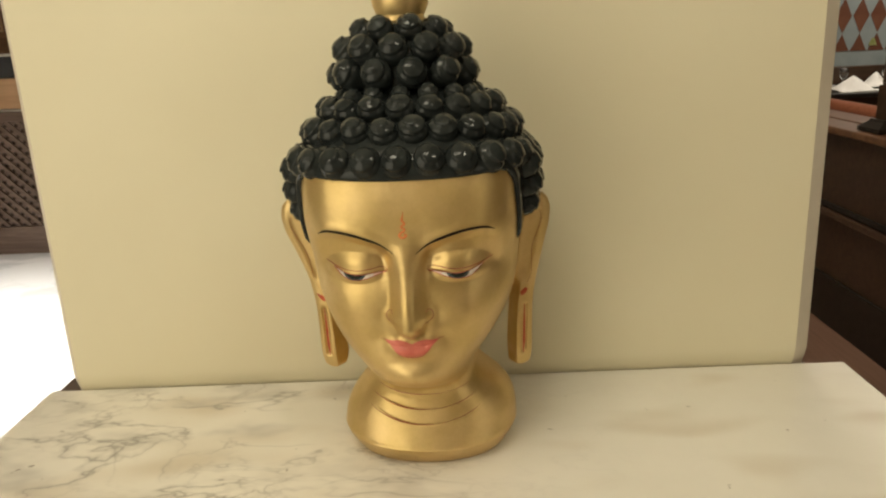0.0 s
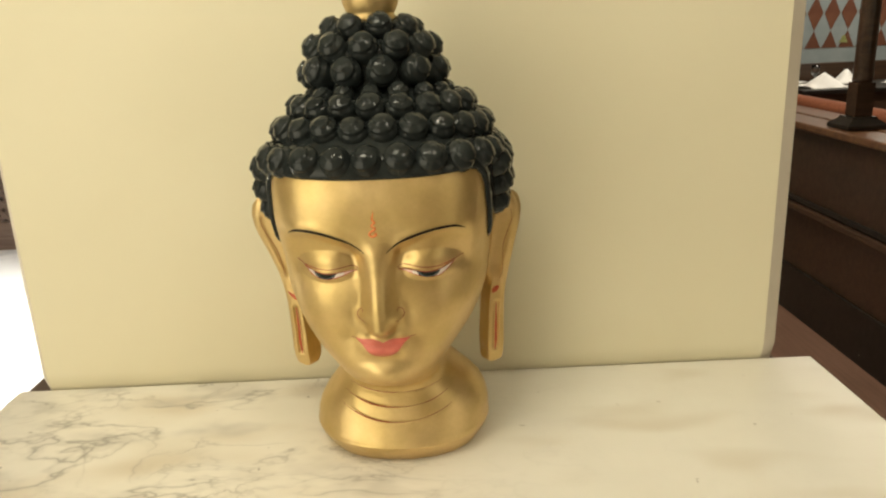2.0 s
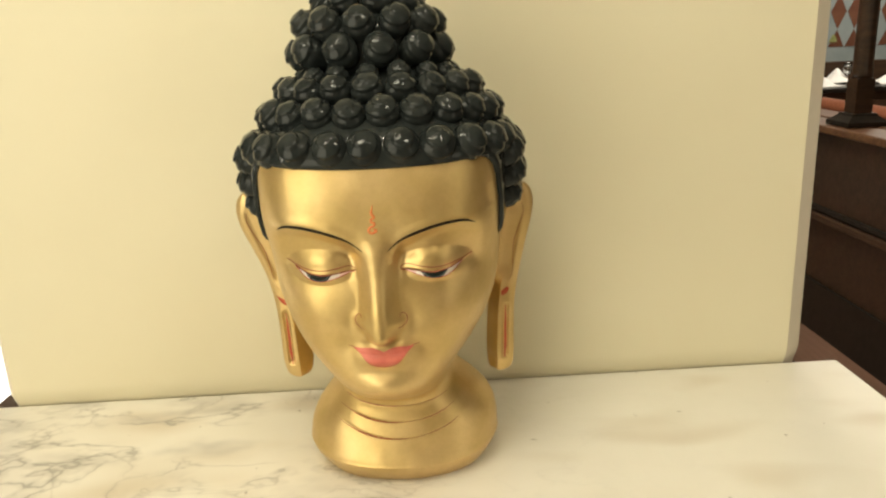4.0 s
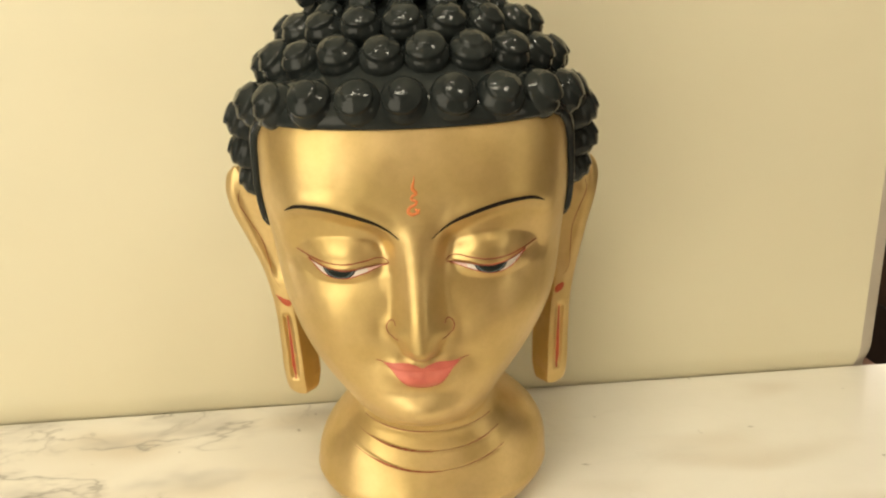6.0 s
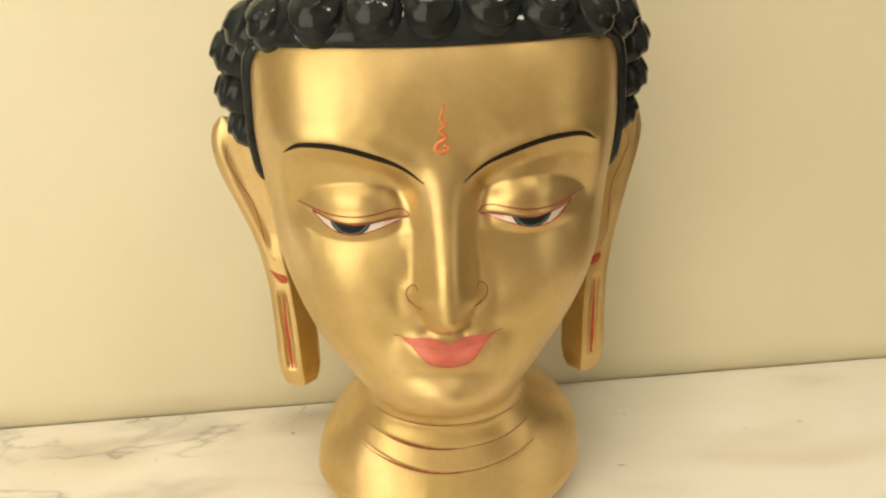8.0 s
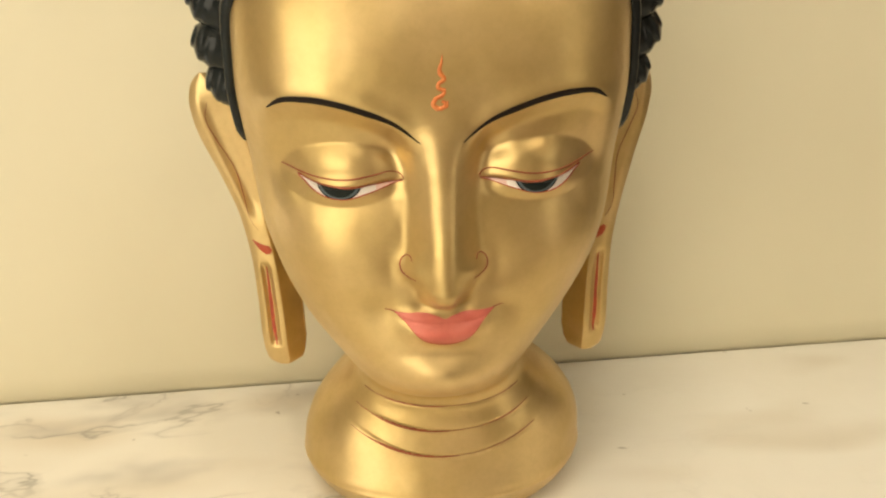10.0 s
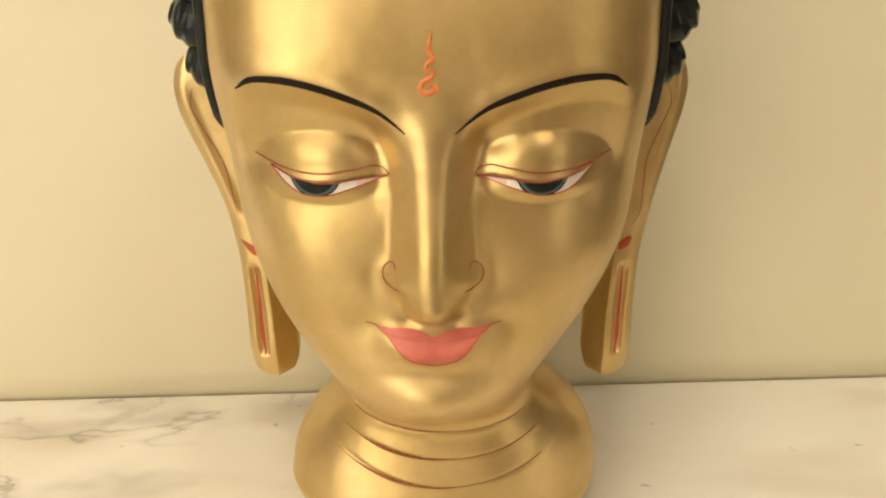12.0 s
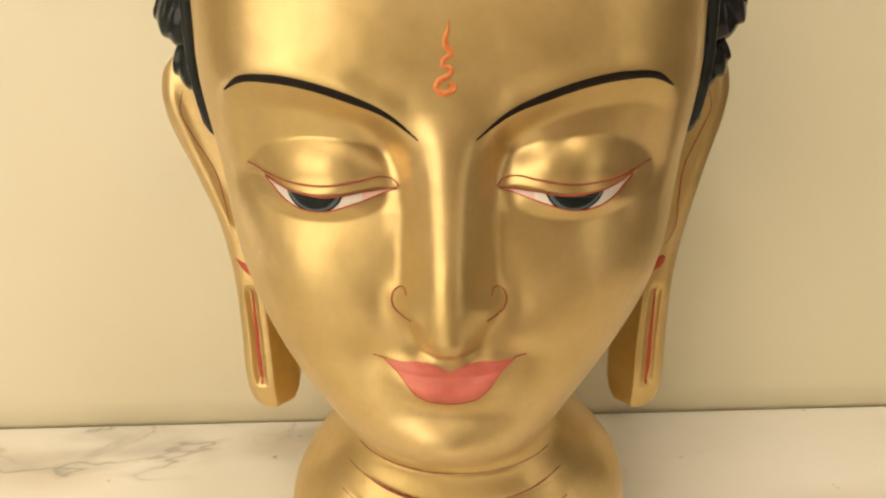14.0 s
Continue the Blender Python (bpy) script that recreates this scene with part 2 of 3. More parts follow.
def features(u, z):
    U = np.abs(u)
    g = lambda u0, z0, su, sz: np.exp(-((U - u0) / su) ** 2 - ((z - z0) / sz) ** 2)
    # nose: a narrow flat ridge that runs down into a fine tip
    amp = np.interp(z, [.246, .2515, .257, .263, .270, .30, .33, .355, .372, .39, .41], [0, .006, .019, .029, .033, .0305, .0235, .0165, .0105, .004, 0])
    top = np.interp(z, [.252, .270, .30, .36, .39], [.0015, .0033, .0040, .0042, .008])
    run = np.interp(z, [.252, .278, .30, .34, .37, .40], [.015, .0235, .0235, .0215, .021, .03])
    x = np.clip((U - top) / run, 0, 1)
    out = amp * (1 - .8 * x - .2 * sm(0, 1, x))
    out = out + .0075 * g(.0225, .2845, .0095, .010) - .002 * g(.037, .284, .008, .013)
    out = out - .0025 * g(.013, .2540, .008, .004)
    # sockets under the brows, and the full upper lids
    zb = curve(BROW, U)
    win = sm(.016, .034, U) * (1 - sm(.105, .132, U))
    low = sm(.334, .357, z)
    out = out - .0085 * sm(-.001, .016, zb - z) * win * low
    out = out + .0022 * np.exp(-((z - zb - .004) / .008) ** 2) * win
    d2 = ((U - .071) / .046) ** 2 + ((z - .353) / .0235) ** 2
    out = out + .0125 * np.clip(1 - d2, 0, 1) ** 1.2
    out = out - .0045 * g(.036, .369, .012, .011)
    zl = curve(LID, U)
    eye = sm(.026, .036, U) * (1 - sm(.098, .112, U))
    out = out - .0028 * sm(0, .0022, zl - z) * eye * sm(.312, .345, z)
    # lips, corners of the mouth, chin, cheeks
    lip = 1 - sm(.012, .044, U)
    lift = 4.2 * U * U
    out = out + .0095 * lip * np.exp(-((z - .2315 - lift) / .0088) ** 2)
    out = out + .0030 * lip * np.exp(-((z - .2445 - lift * .5) / .0055) ** 2)
    out = out - .0008 * lip * np.exp(-((z - .2395 - lift * .8) / .0016) ** 2)
    out = out - .0022 * g(.046, .250, .012, .012)
    out = out - .0018 * (1 - sm(.0, .045, U)) * np.exp(-((z - .2125) / .006) ** 2)
    out = out + .0085 * g(0, .192, .029, .017) - .0020 * g(.048, .234, .015, .020)
    out = out + .0050 * g(.082, .290, .034, .034)
    return out * (1 - sm(.125, .15, U))


def bow(z):
    return np.interp(z, [.10, .155], [3.0, 0.6])


def creases(u, z):
    s = z - bow(z) * np.minimum(np.abs(u), .11) ** 2
    out = 0.0
    for k, s0 in enumerate(NECK):
        fade = 1 - sm(.030 + .012 * (2 - k), .078 + .012 * (2 - k), np.abs(u))
        out = out - .0020 * np.exp(-((s - s0) / .0014) ** 2) * fade
        out = out + .0019 * sm(-.0005, .003, s - s0) * (1 - sm(.003, .024, s - s0)) * fade
    return out * (1 - sm(.168, .185, z))


def shift(z):
    """The foot stands a little to one side of the head's middle."""
    return (.003 + .004 * sm(.04, .10, z)) * (1 - sm(.10, .165, z)) - .003 * sm(.14, .18, z) * (1 - sm(.21, .29, z))


def front(u, z):
    u, z = np.asarray(u, float), np.asarray(z, float)
    n, a = power(z), curve(WIDE, z)
    q = np.clip(1 - np.abs((u - shift(z)) / a) ** n, 1e-6, 1)
    return curve(DEEP, z) * q ** (1 / n) + features(u, z) + creases(u - shift(z), z)


# ---- helpers for meshes ----
def mesh_of(bm, name, mats, smooth=False):
    me = bpy.data.meshes.new(name)
    bmesh.ops.recalc_face_normals(bm, faces=bm.faces)
    bm.to_mesh(me)
    bm.free()
    for m in mats if isinstance(mats, (list, tuple)) else [mats]:
        me.materials.append(m)
    if smooth:
        me.shade_smooth()
    return me


def box_bm(x0, x1, y0, y1, z0, z1, bevel=0.0, segments=2):
    bm = bmesh.new()
    bmesh.ops.create_cube(bm, size=1, matrix=Matrix.Translation(((x0 + x1) / 2, (y0 + y1) / 2, (z0 + z1) / 2)) @ Matrix.Diagonal((x1 - x0, y1 - y0, z1 - z0, 1)))
    if bevel:
        bmesh.ops.bevel(bm, geom=list(bm.edges), offset=bevel, segments=segments, affect="EDGES", profile=0.5)
    return bm


def lathe_bm(rings, steps=32, m=None):
    """rings: (radius, height) from the bottom up."""
    bm = bmesh.new()
    loops = []
    for r, z in rings:
        loops.append([bm.verts.new((r * math.cos(2 * math.pi * k / steps), r * math.sin(2 * math.pi * k / steps), z)) for k in range(steps)])
    for a, b in zip(loops, loops[1:]):
        for k in range(steps):
            bm.faces.new((a[k], a[(k + 1) % steps], b[(k + 1) % steps], b[k]))
    bm.faces.new(loops[0])
    bm.faces.new(loops[-1])
    if m is not None:
        bmesh.ops.transform(bm, matrix=m, verts=bm.verts)
    return bm


def part(name, bm, mats, parent, label="", smooth=False):
    ob = new(name, mesh_of(bm, name, mats, smooth))
    ob.parent = parent
    if label:
        ob["label"] = label
    return ob


def empty(name, x, y, z):
    ob = new(name)
    ob.empty_display_size = 0.1
    ob.matrix_world = pose(x, y, z)
    return ob


def structure(name, bm, mats, label, category, smooth=False):
    return tagged(new(name, mesh_of(bm, name, mats, smooth)), label, category, kind="structure")


# ---- the room ----
def build_room():
    white_floor = material("white_floor_marble", 0.25)
    m, t, b = white_floor
    t.links.new(ramp(t, noise_at(t, 2.0, 6, 0.6, (1, 1, 1), 1.0), [(0.42, (0.62, 0.63, 0.63)), (0.55, (0.80, 0.80, 0.79)), (1, (0.82, 0.82, 0.81))]), b.inputs["Base Color"])
    parquet = wood("floor_wood", (0.25, 0.145, 0.11), (0.34, 0.20, 0.15), 0.4, (9, 0.6, 9))
    room_wall = plain("room_wall", (0.46, 0.36, 0.25), (0.54, 0.43, 0.31), 2, 0.7)
    structure("floor_1", box_bm(-6, 0.2, -4, 10, -0.1, 0), m, "polished white marble lobby floor, brightly lit", "floor")
    structure("floor_2", box_bm(0.2, 8, -4, 10, -0.1, 0), parquet, "reddish brown wooden floor of the aisle", "floor")
    structure("ceiling", box_bm(-6, 8, -4, 10, 3.0, 3.1), plain("ceiling_white", (0.66, 0.60, 0.50), (0.72, 0.66, 0.56), 2, 0.8), "off-white plain ceiling above the lobby", "ceiling")
    for name, box in (("wall_north", (-6, 8, 10, 10.1)), ("wall_south", (-6, 8, -4.1, -4)), ("wall_west", (-6.1, -6, -4, 10)), ("wall_east", (8, 8.1, -4, 10))):
        structure(name, box_bm(*box, -0.1, 3.1), room_wall, "plain warm beige painted room wall", "wall")


def build_panel():
    """The cream screen behind the statue, on a dark foot."""
    # the lower edge rolls back towards the slab, an added shape that darkens it
    plan = [(-0.706, 0.188), (0.702, 0.188), (0.732, 0.206), (0.732, 0.34), (-0.717, 0.34), (-0.717, 0.199)]
    rise = [(0.868, .018)] + [(0.896 + .042 * k / 9, .014 * (1 - math.sin(math.pi / 2 * k / 9))) for k in range(10)] + [(2.7, 0)]
    bm = bmesh.new()
    rings = [[bm.verts.new((x, y + (back if y < 0.3 else 0), z)) for x, y in plan] for z, back in rise]
    bm.faces.new(rings[0])
    bm.faces.new(rings[-1])
    for low, top in zip(rings, rings[1:]):
        for k in range(6):
            f = bm.faces.new((low[k], low[(k + 1) % 6], top[(k + 1) % 6], top[k]))
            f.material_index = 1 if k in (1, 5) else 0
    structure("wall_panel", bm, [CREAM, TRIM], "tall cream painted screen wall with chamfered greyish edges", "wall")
    # the foot's dark brown holds the shade at the screen's lower corners
    structure("panel_foot", box_bm(-0.80, 0.77, 0.203, 0.345, 0, 0.862, 0.004), plain("foot_shade_brown", (0.10, 0.07, 0.055), (0.15, 0.11, 0.085), 12, 0.6), "foot under the cream screen wall, dark brown for its shade", "wall base")


def build_plinth():
    th = empty("plinth", 0.018, -0.1, 0)
    tagged(th, "wide stone plinth with a veined white marble top", "plinth")
    base = box_bm(-0.75, 0.75, -0.30, 0.285, 0, 0.862, 0.004)
    part("plinth_body", base, CREAM, th, "cream painted body")
    top = box_bm(-0.785, 0.785, -0.34, 0.298, 0.864, 0.9, 0.003)
    part("slab", top, MARBLE, th, "polished white marble slab with grey and tan veins")


build_room()
build_panel()
build_plinth()


# ---- the statue: one mesh with its paint ----
class Body:
    """Collects the points and faces of one mesh, with a paint number for each face."""

    def __init__(self):
        self.points, self.faces, self.paint = [], [], []

    def grid(self, p, mat, closed=False):
        """p: rows x columns x 3."""
        base, (r, c, _) = len(self.points), p.shape
        self.points.extend(map(tuple, p.reshape(-1, 3)))
        for i in range(r - 1):
            for j in range(c if closed else c - 1):
                k = (j + 1) % c
                self.faces.append((base + i * c + j, base + i * c + k, base + (i + 1) * c + k, base + (i + 1) * c + j))
                self.paint.append(mat)

    def fan(self, ring, centre, mat):
        base, n = len(self.points), len(ring)
        self.points.extend(map(tuple, ring))
        self.points.append(tuple(centre))
        for k in range(n):
            self.faces.append((base + k, base + (k + 1) % n, base + n))
            self.paint.append(mat)


PAINTS = [GOLD, HAIR, BROW_PAINT, LIP_PAINT, RED_PAINT, URNA_PAINT, LINE_PAINT, EYE_WHITE, EYE_PINK, IRIS, PUPIL]
G, H, BR, LP, RD, UR, LN, EW, EP, IR, PU = range(len(PAINTS))


def at_front(u, z, lift):
    """A place on the face, lifted off it by a coat of paint."""
    u, z = np.asarray(u, float), np.asarray(z, float)
    e = .0008
    du = (front(u + e, z) - front(u - e, z)) / (2 * e)
    dz = (front(u, z + e) - front(u, z - e)) / (2 * e)
    k = lift / np.sqrt(1 + du * du + dz * dz)
    return np.stack([u - du * k, -(front(u, z) + k), z - dz * k], -1)


def dense(points, n=60):
    """A smooth line through control points."""
    p = np.array(points, float)
    s = np.concatenate([[0], np.cumsum(np.hypot(*np.diff(p, axis=0).T))])
    q = np.linspace(0, s[-1], n)
    return np.stack([curve(list(zip(s, p[:, 0])), q), curve(list(zip(s, p[:, 1])), q)], -1), q / s[-1]


def stroke(body, points, widths, mat, lift=.0005, n=70, place=at_front):
    """A brush stroke on the surface; widths: (share of the way, full width)."""
    p, s = dense(points, n)
    d = np.gradient(p, axis=0)
    d /= np.linalg.norm(d, axis=1)[:, None] + 1e-12
    side = np.stack([-d[:, 1], d[:, 0]], -1)
    w = np.interp(s, *zip(*widths))[:, None] / 2
    rows = [p + side * w * k for k in (-1, -.5, 0, .5, 1)]
    g = np.stack([place(r[:, 0], r[:, 1], lift * (1 if abs(k) < 2 else .2)) for r, k in zip(rows, (-2, -1, 0, 1, 2))], 0)
    body.grid(g, mat)


def patch(body, top, low, mat, lift=.0005, n=60, m=14):
    """The field between two lines."""
    a, _ = dense(top, n)
    b, _ = dense(low, n)
    g = []
    for k in np.linspace(0, 1, m):
        q = a * (1 - k) + b * k
        g.append(at_front(q[:, 0], q[:, 1], lift))
    body.grid(np.stack(g, 0), mat)


def build_head(body):
    n_front, n_back = 250, 60
    half = np.concatenate([np.linspace(-90, 90, n_front), np.linspace(90, 270, n_back + 2)[1:-1]])
    th = np.radians(half)
    zs = np.concatenate([np.linspace(0, .06, 80), np.linspace(.06, .16, 70)[1:], np.linspace(.16, .40, 230)[1:], np.linspace(.40, .505, 64)[1:]])
    T, Z = np.meshgrid(th, zs)
    n = power(Z)
    s, c = np.sin(T), np.cos(T)
    a, f, b = curve(WIDE, Z), curve(DEEP, Z), curve(BACK, Z)
    u = a * np.sign(s) * np.abs(s) ** (2 / n) + shift(Z)
    fr = c >= 0
    v = np.where(fr, f, b) * np.sign(c) * np.abs(c) ** (2 / n)
    soft = sm(0, .25, c)
    v = v + np.where(fr, (features(u, Z) + creases(u - shift(Z), Z)) * soft, 0)
    p = np.stack([u, -v, Z], -1)
    body.grid(p, G, True)
    body.fan(p[0], (shift(0), .02, 0), G)
    body.fan(p[-1], (0, 0, .505), G)


def hair_edge(deg):
    d = np.abs(deg) - np.where(np.asarray(deg) < 0, 1.6, 0.2)
    return np.interp(d, [0, 30, 43, 50, 56, 60, 63, 65, 66.5, 67.5, 69, 71, 74, 80, 100, 180], [.4735, .4765, .4775, .474, .464, .450, .425, .398, .378, .367, .372, .378, .380, .382, .34, .25])


def shell(deg, z, off):
    """A place on the skull's side or front, off it by a layer of hair."""
    t, n = np.radians(deg), power(z)
    s, c = np.sin(t), np.cos(t)
    a, f, b = curve(WIDE, z) + off, curve(DEEP, z) + off, curve(BACK, z) + off
    u = a * np.sign(s) * np.abs(s) ** (2 / n)
    v = np.where(c >= 0, f, b) * np.sign(c) * np.abs(c) ** (2 / n)
    return np.stack([u, -v, z], -1)


def lean(z):
    """The crown leans a little to one side."""
    return -.010 * sm(.56, .605, z)


def build_hair(body):
    deg = np.linspace(-180, 180, 361)[:-1]
    rows = []
    low = hair_edge(deg)
    for k, off in [(0, -.001), (.0, .0012), (.008, .003), (.03, .0055)] + [(x, .006) for x in np.linspace(.06, 1, 40)]:
        z = low + (.668 - low) * k
        row = shell(deg, z, off)
        row[:, 0] += lean(z)
        rows.append(row)
    body.grid(np.stack(rows, 0), H, True)
    # snail curls in rows; the lower rows stop at the face's edge
    rng = random.Random(4)
    # height, half width, reach forward, number, clear angle of the face, size, upward tilt
    rows = [(.413, .166, .16, 10, 74, .0210, .45), (.443, .171, .165, 10, 71, .0220, .50), (.473, .169, .17, 10, 67, .0220, .60), (.497, .158, .191, 29, 0, .0222, .70),
            (.532, .146, .167, 26, 0, .0205, 1.15), (.557, .121, .132, 21, 0, .0200, 1.30), (.603, .091, .090, 12, 0, .0225, .50), (.635, .082, .083, 12, 0, .0215, .75),
            (.660, .057, .057, 9, 0, .0200, 1.1), (.573, .097, .103, 17, 0, .0145, 1.2)]
    for r, (z, au, fv, count, clear, size, rise) in enumerate(rows):
        ring, ang = around(z, au, fv)
        if clear:
            start = float(np.interp(clear, ang, ring))
            places = [(start + (.5 - start) * (k + .3) / count) * sgn for sgn in (-1, 1) for k in range(count)]
        else:
            places = [(k + .5 * (r % 2) + .42) / count for k in range(count)]
        for q in places:
            d = math.copysign(float(np.interp(abs((q + .5) % 1 - .5), ring, ang)), (q + .5) % 1 - .5)
            t, n = math.radians(d), float(power(z))
            st, ct = math.sin(t), math.cos(t)
            u = au * math.copysign(abs(st) ** (2 / n), st)
            v = (fv if ct > 0 else .9 * fv) * math.copysign(abs(ct) ** (2 / n), ct)
            out = Vector((math.copysign(abs(u / au) ** (n - 1), u) / au, -math.copysign(abs(v / fv) ** (n - 1), v) / fv, 0)).normalized()
            out = (out + Vector((0, 0, rise))).normalized()
            drop = (0, 0, 0, .013, .013, .009, .005, .005, .005, .007)[r] * (1 - max(ct, 0))
            curl(body, Vector((u + lean(z), -v, z - drop + rng.uniform(-.0015, .0015))), out, size * rng.uniform(.96, 1.04), rng.uniform(0, 6.28), rng.choice((-1, 1)))


def around(z, au, fv):
    """Share of the way round the half ring, and the angle there."""
    ang = np.linspace(0, 180, 400)
    t, n = np.radians(ang), float(power(z))
    u = au * np.abs(np.sin(t)) ** (2 / n)
    v = fv * np.sign(np.cos(t)) * np.abs(np.cos(t)) ** (2 / n)
    s = np.concatenate([[0], np.cumsum(np.hypot(np.diff(u), np.diff(v)))])
    return s / s[-1] * .5, ang


def curl(body, place, out, radius, turn, hand):
    """A snail-shell curl: a dome with a ridge that winds up to its tip."""
    m = out.to_track_quat("Z", "Y").to_matrix()
    steps, rings = 32, 18
    g = []
    for i in range(rings + 1):
        s = i / rings
        row = []
        for k in range(steps):
            a = 2 * math.pi * k / steps
            ph = (s * 2.3 + hand * a / (2 * math.pi) + turn) % 1.0
            ridge = ph / .8 if ph < .8 else (1 - ph) / .2
            amp = .13 * math.sin(math.pi * s) ** .8 if 0 < s < 1 else 0
            lat = s * math.pi * .5 * .999
            rr = radius * (math.cos(lat) ** .75 if s < 1 else 0) * (1 - amp * ridge)
            hh = radius * math.sin(lat) - amp * .6 * radius * ridge
            p = m @ Vector((rr * math.cos(a), rr * math.sin(a), hh)) + place
            row.append(tuple(p))
        g.append(row)
    base = [tuple(m @ Vector((radius * .9 * math.cos(2 * math.pi * k / steps), radius * .9 * math.sin(2 * math.pi * k / steps), -radius * 1.0)) + place) for k in range(steps)]
    body.grid(np.array([base] + g), H, True)


def build_finial(body):
    rings = [(.030, .664), (.034, .668), (.036, .672), (.037, .676), (.0335, .680), (.035, .684), (.040, .695), (.0425, .710), (.041, .725), (.036, .742), (.027, .758), (.015, .772), (.005, .782), (0, .785)]
    a = np.linspace(0, 2 * math.pi, 49)[:-1]
    body.grid(np.array([[(r * math.cos(t) - .010, r * math.sin(t), z - .003) for t in a] for r, z in rings]), G, True)


EAR_MID = [(.130, .1515), (.15, .152), (.20, .1535), (.25, .157), (.28, .1618), (.33, .172), (.38, .183), (.405, .188), (.417, .190)]
EAR_WIDE = [(.130, .0105), (.1318, .0145), (.135, .0168), (.142, .0182), (.16, .0194), (.20, .0190), (.25, .018), (.28, .018), (.33, .020), (.375, .021), (.398, .017), (.411, .010), (.417, .003)]
EAR_FRONT = [(.130, .008), (.15, .014), (.20, .015), (.25, .016), (.30, .018), (.35, .024), (.385, .03), (.417, .03)]


def ear_face(x, z):
    """The ear's front: a rolled rim round a hollow. x runs from -1 (head) to 1 (rim)."""
    slot = sm(.150, .158, z) * (1 - sm(.232, .240, z))
    hollow = sm(.275, .30, z) * (1 - sm(.38, .405, z))
    flank = (1 - sm(.245, .285, z)) * np.clip((-.25 - x) / .75, 0, 1) * (.25 + .75 * sm(.131, .150, z))
    return -.031 * flank - .0050 * slot * np.exp(-((x - .32) / .24) ** 4) - .0045 * hollow * np.exp(-((x + .15) / .55) ** 4)


def tilt(sgn, z):
    return (-.0035 if sgn > 0 else -.0070) * sm(.28, .38, z)


def ear_place(sgn):
    def place(xm, z, lift):
        x = np.asarray(xm, float) / .018
        u = curve(EAR_MID, z) + x * curve(EAR_WIDE, z)
        v = curve(EAR_FRONT, z) + ear_face(x, z) - .006 * np.abs(x) ** 3 + lift - .10 * (u - curve(EAR_MID, z))
        return np.stack([sgn * u + .0005 + tilt(sgn, z), -v, z * np.ones_like(u)], -1)
    return place


def build_ear(body, sgn):
    zs = np.concatenate([np.linspace(.130, .17, 26), np.linspace(.17, .417, 70)[1:]])
    rows = []
    for z in zs:
        x = np.linspace(-1, 1, 49)
        f = ear_place(sgn)(x * .018, np.full_like(x, z), 0)
        w, mid, v0 = float(curve(EAR_WIDE, z)), float(curve(EAR_MID, z)), float(curve(EAR_FRONT, z))
        deep = .030 * min(1.0, w / .014)
        back = [(sgn * (mid + k * w * q) + .0005 + float(tilt(sgn, z)), -(v0 - d), z) for k, q, d in ((1, 1.0, .012), (1, .98, deep * .8), (.7, 1, deep), (0, 1, deep + .003), (-.7, 1, deep + .003), (-.97, 1, deep + .001))]
        rows.append(np.concatenate([f, np.array(back)], 0))
    g = np.stack(rows, 0)
    body.grid(g, G, True)
    body.fan(g[0], g[0].mean(0), G)
    body.fan(g[-1], g[-1].mean(0), G)
    put = ear_place(sgn)
    stroke(body, [(.0056, .153), (.0062, .17), (.0062, .20), (.0056, .235)], [(0, .0016), (.2, .0036), (.6, .0030), (1, .0012)], RD, .0008, 60, put)
    if sgn < 0:
        stroke(body, [(.012, .262), (.005, .255), (-.003, .250)], [(0, .001), (.25, .004), (.8, .0095), (1, .005)], RD, .0008, 30, put)
    else:
        # a fuller, heart-shaped dab on this ear
        stroke(body, [(.0060, .2630), (.0035, .2595), (.0005, .2550), (-.0010, .2515)], [(0, .004), (.3, .0080), (.65, .0090), (1, .003)], RD, .0008, 30, put)
    stroke(body, [(.004, .272), (.008, .282), (.006, .305), (.003, .33), (.006, .36), (.007, .38), (.002, .392)], [(0, .0003), (.3, .0008), (.8, .0007), (1, .0003)], LN, .0004, 90, put)


def mirror(points, sgn):
    return [(sgn * u, z) for u, z in points]


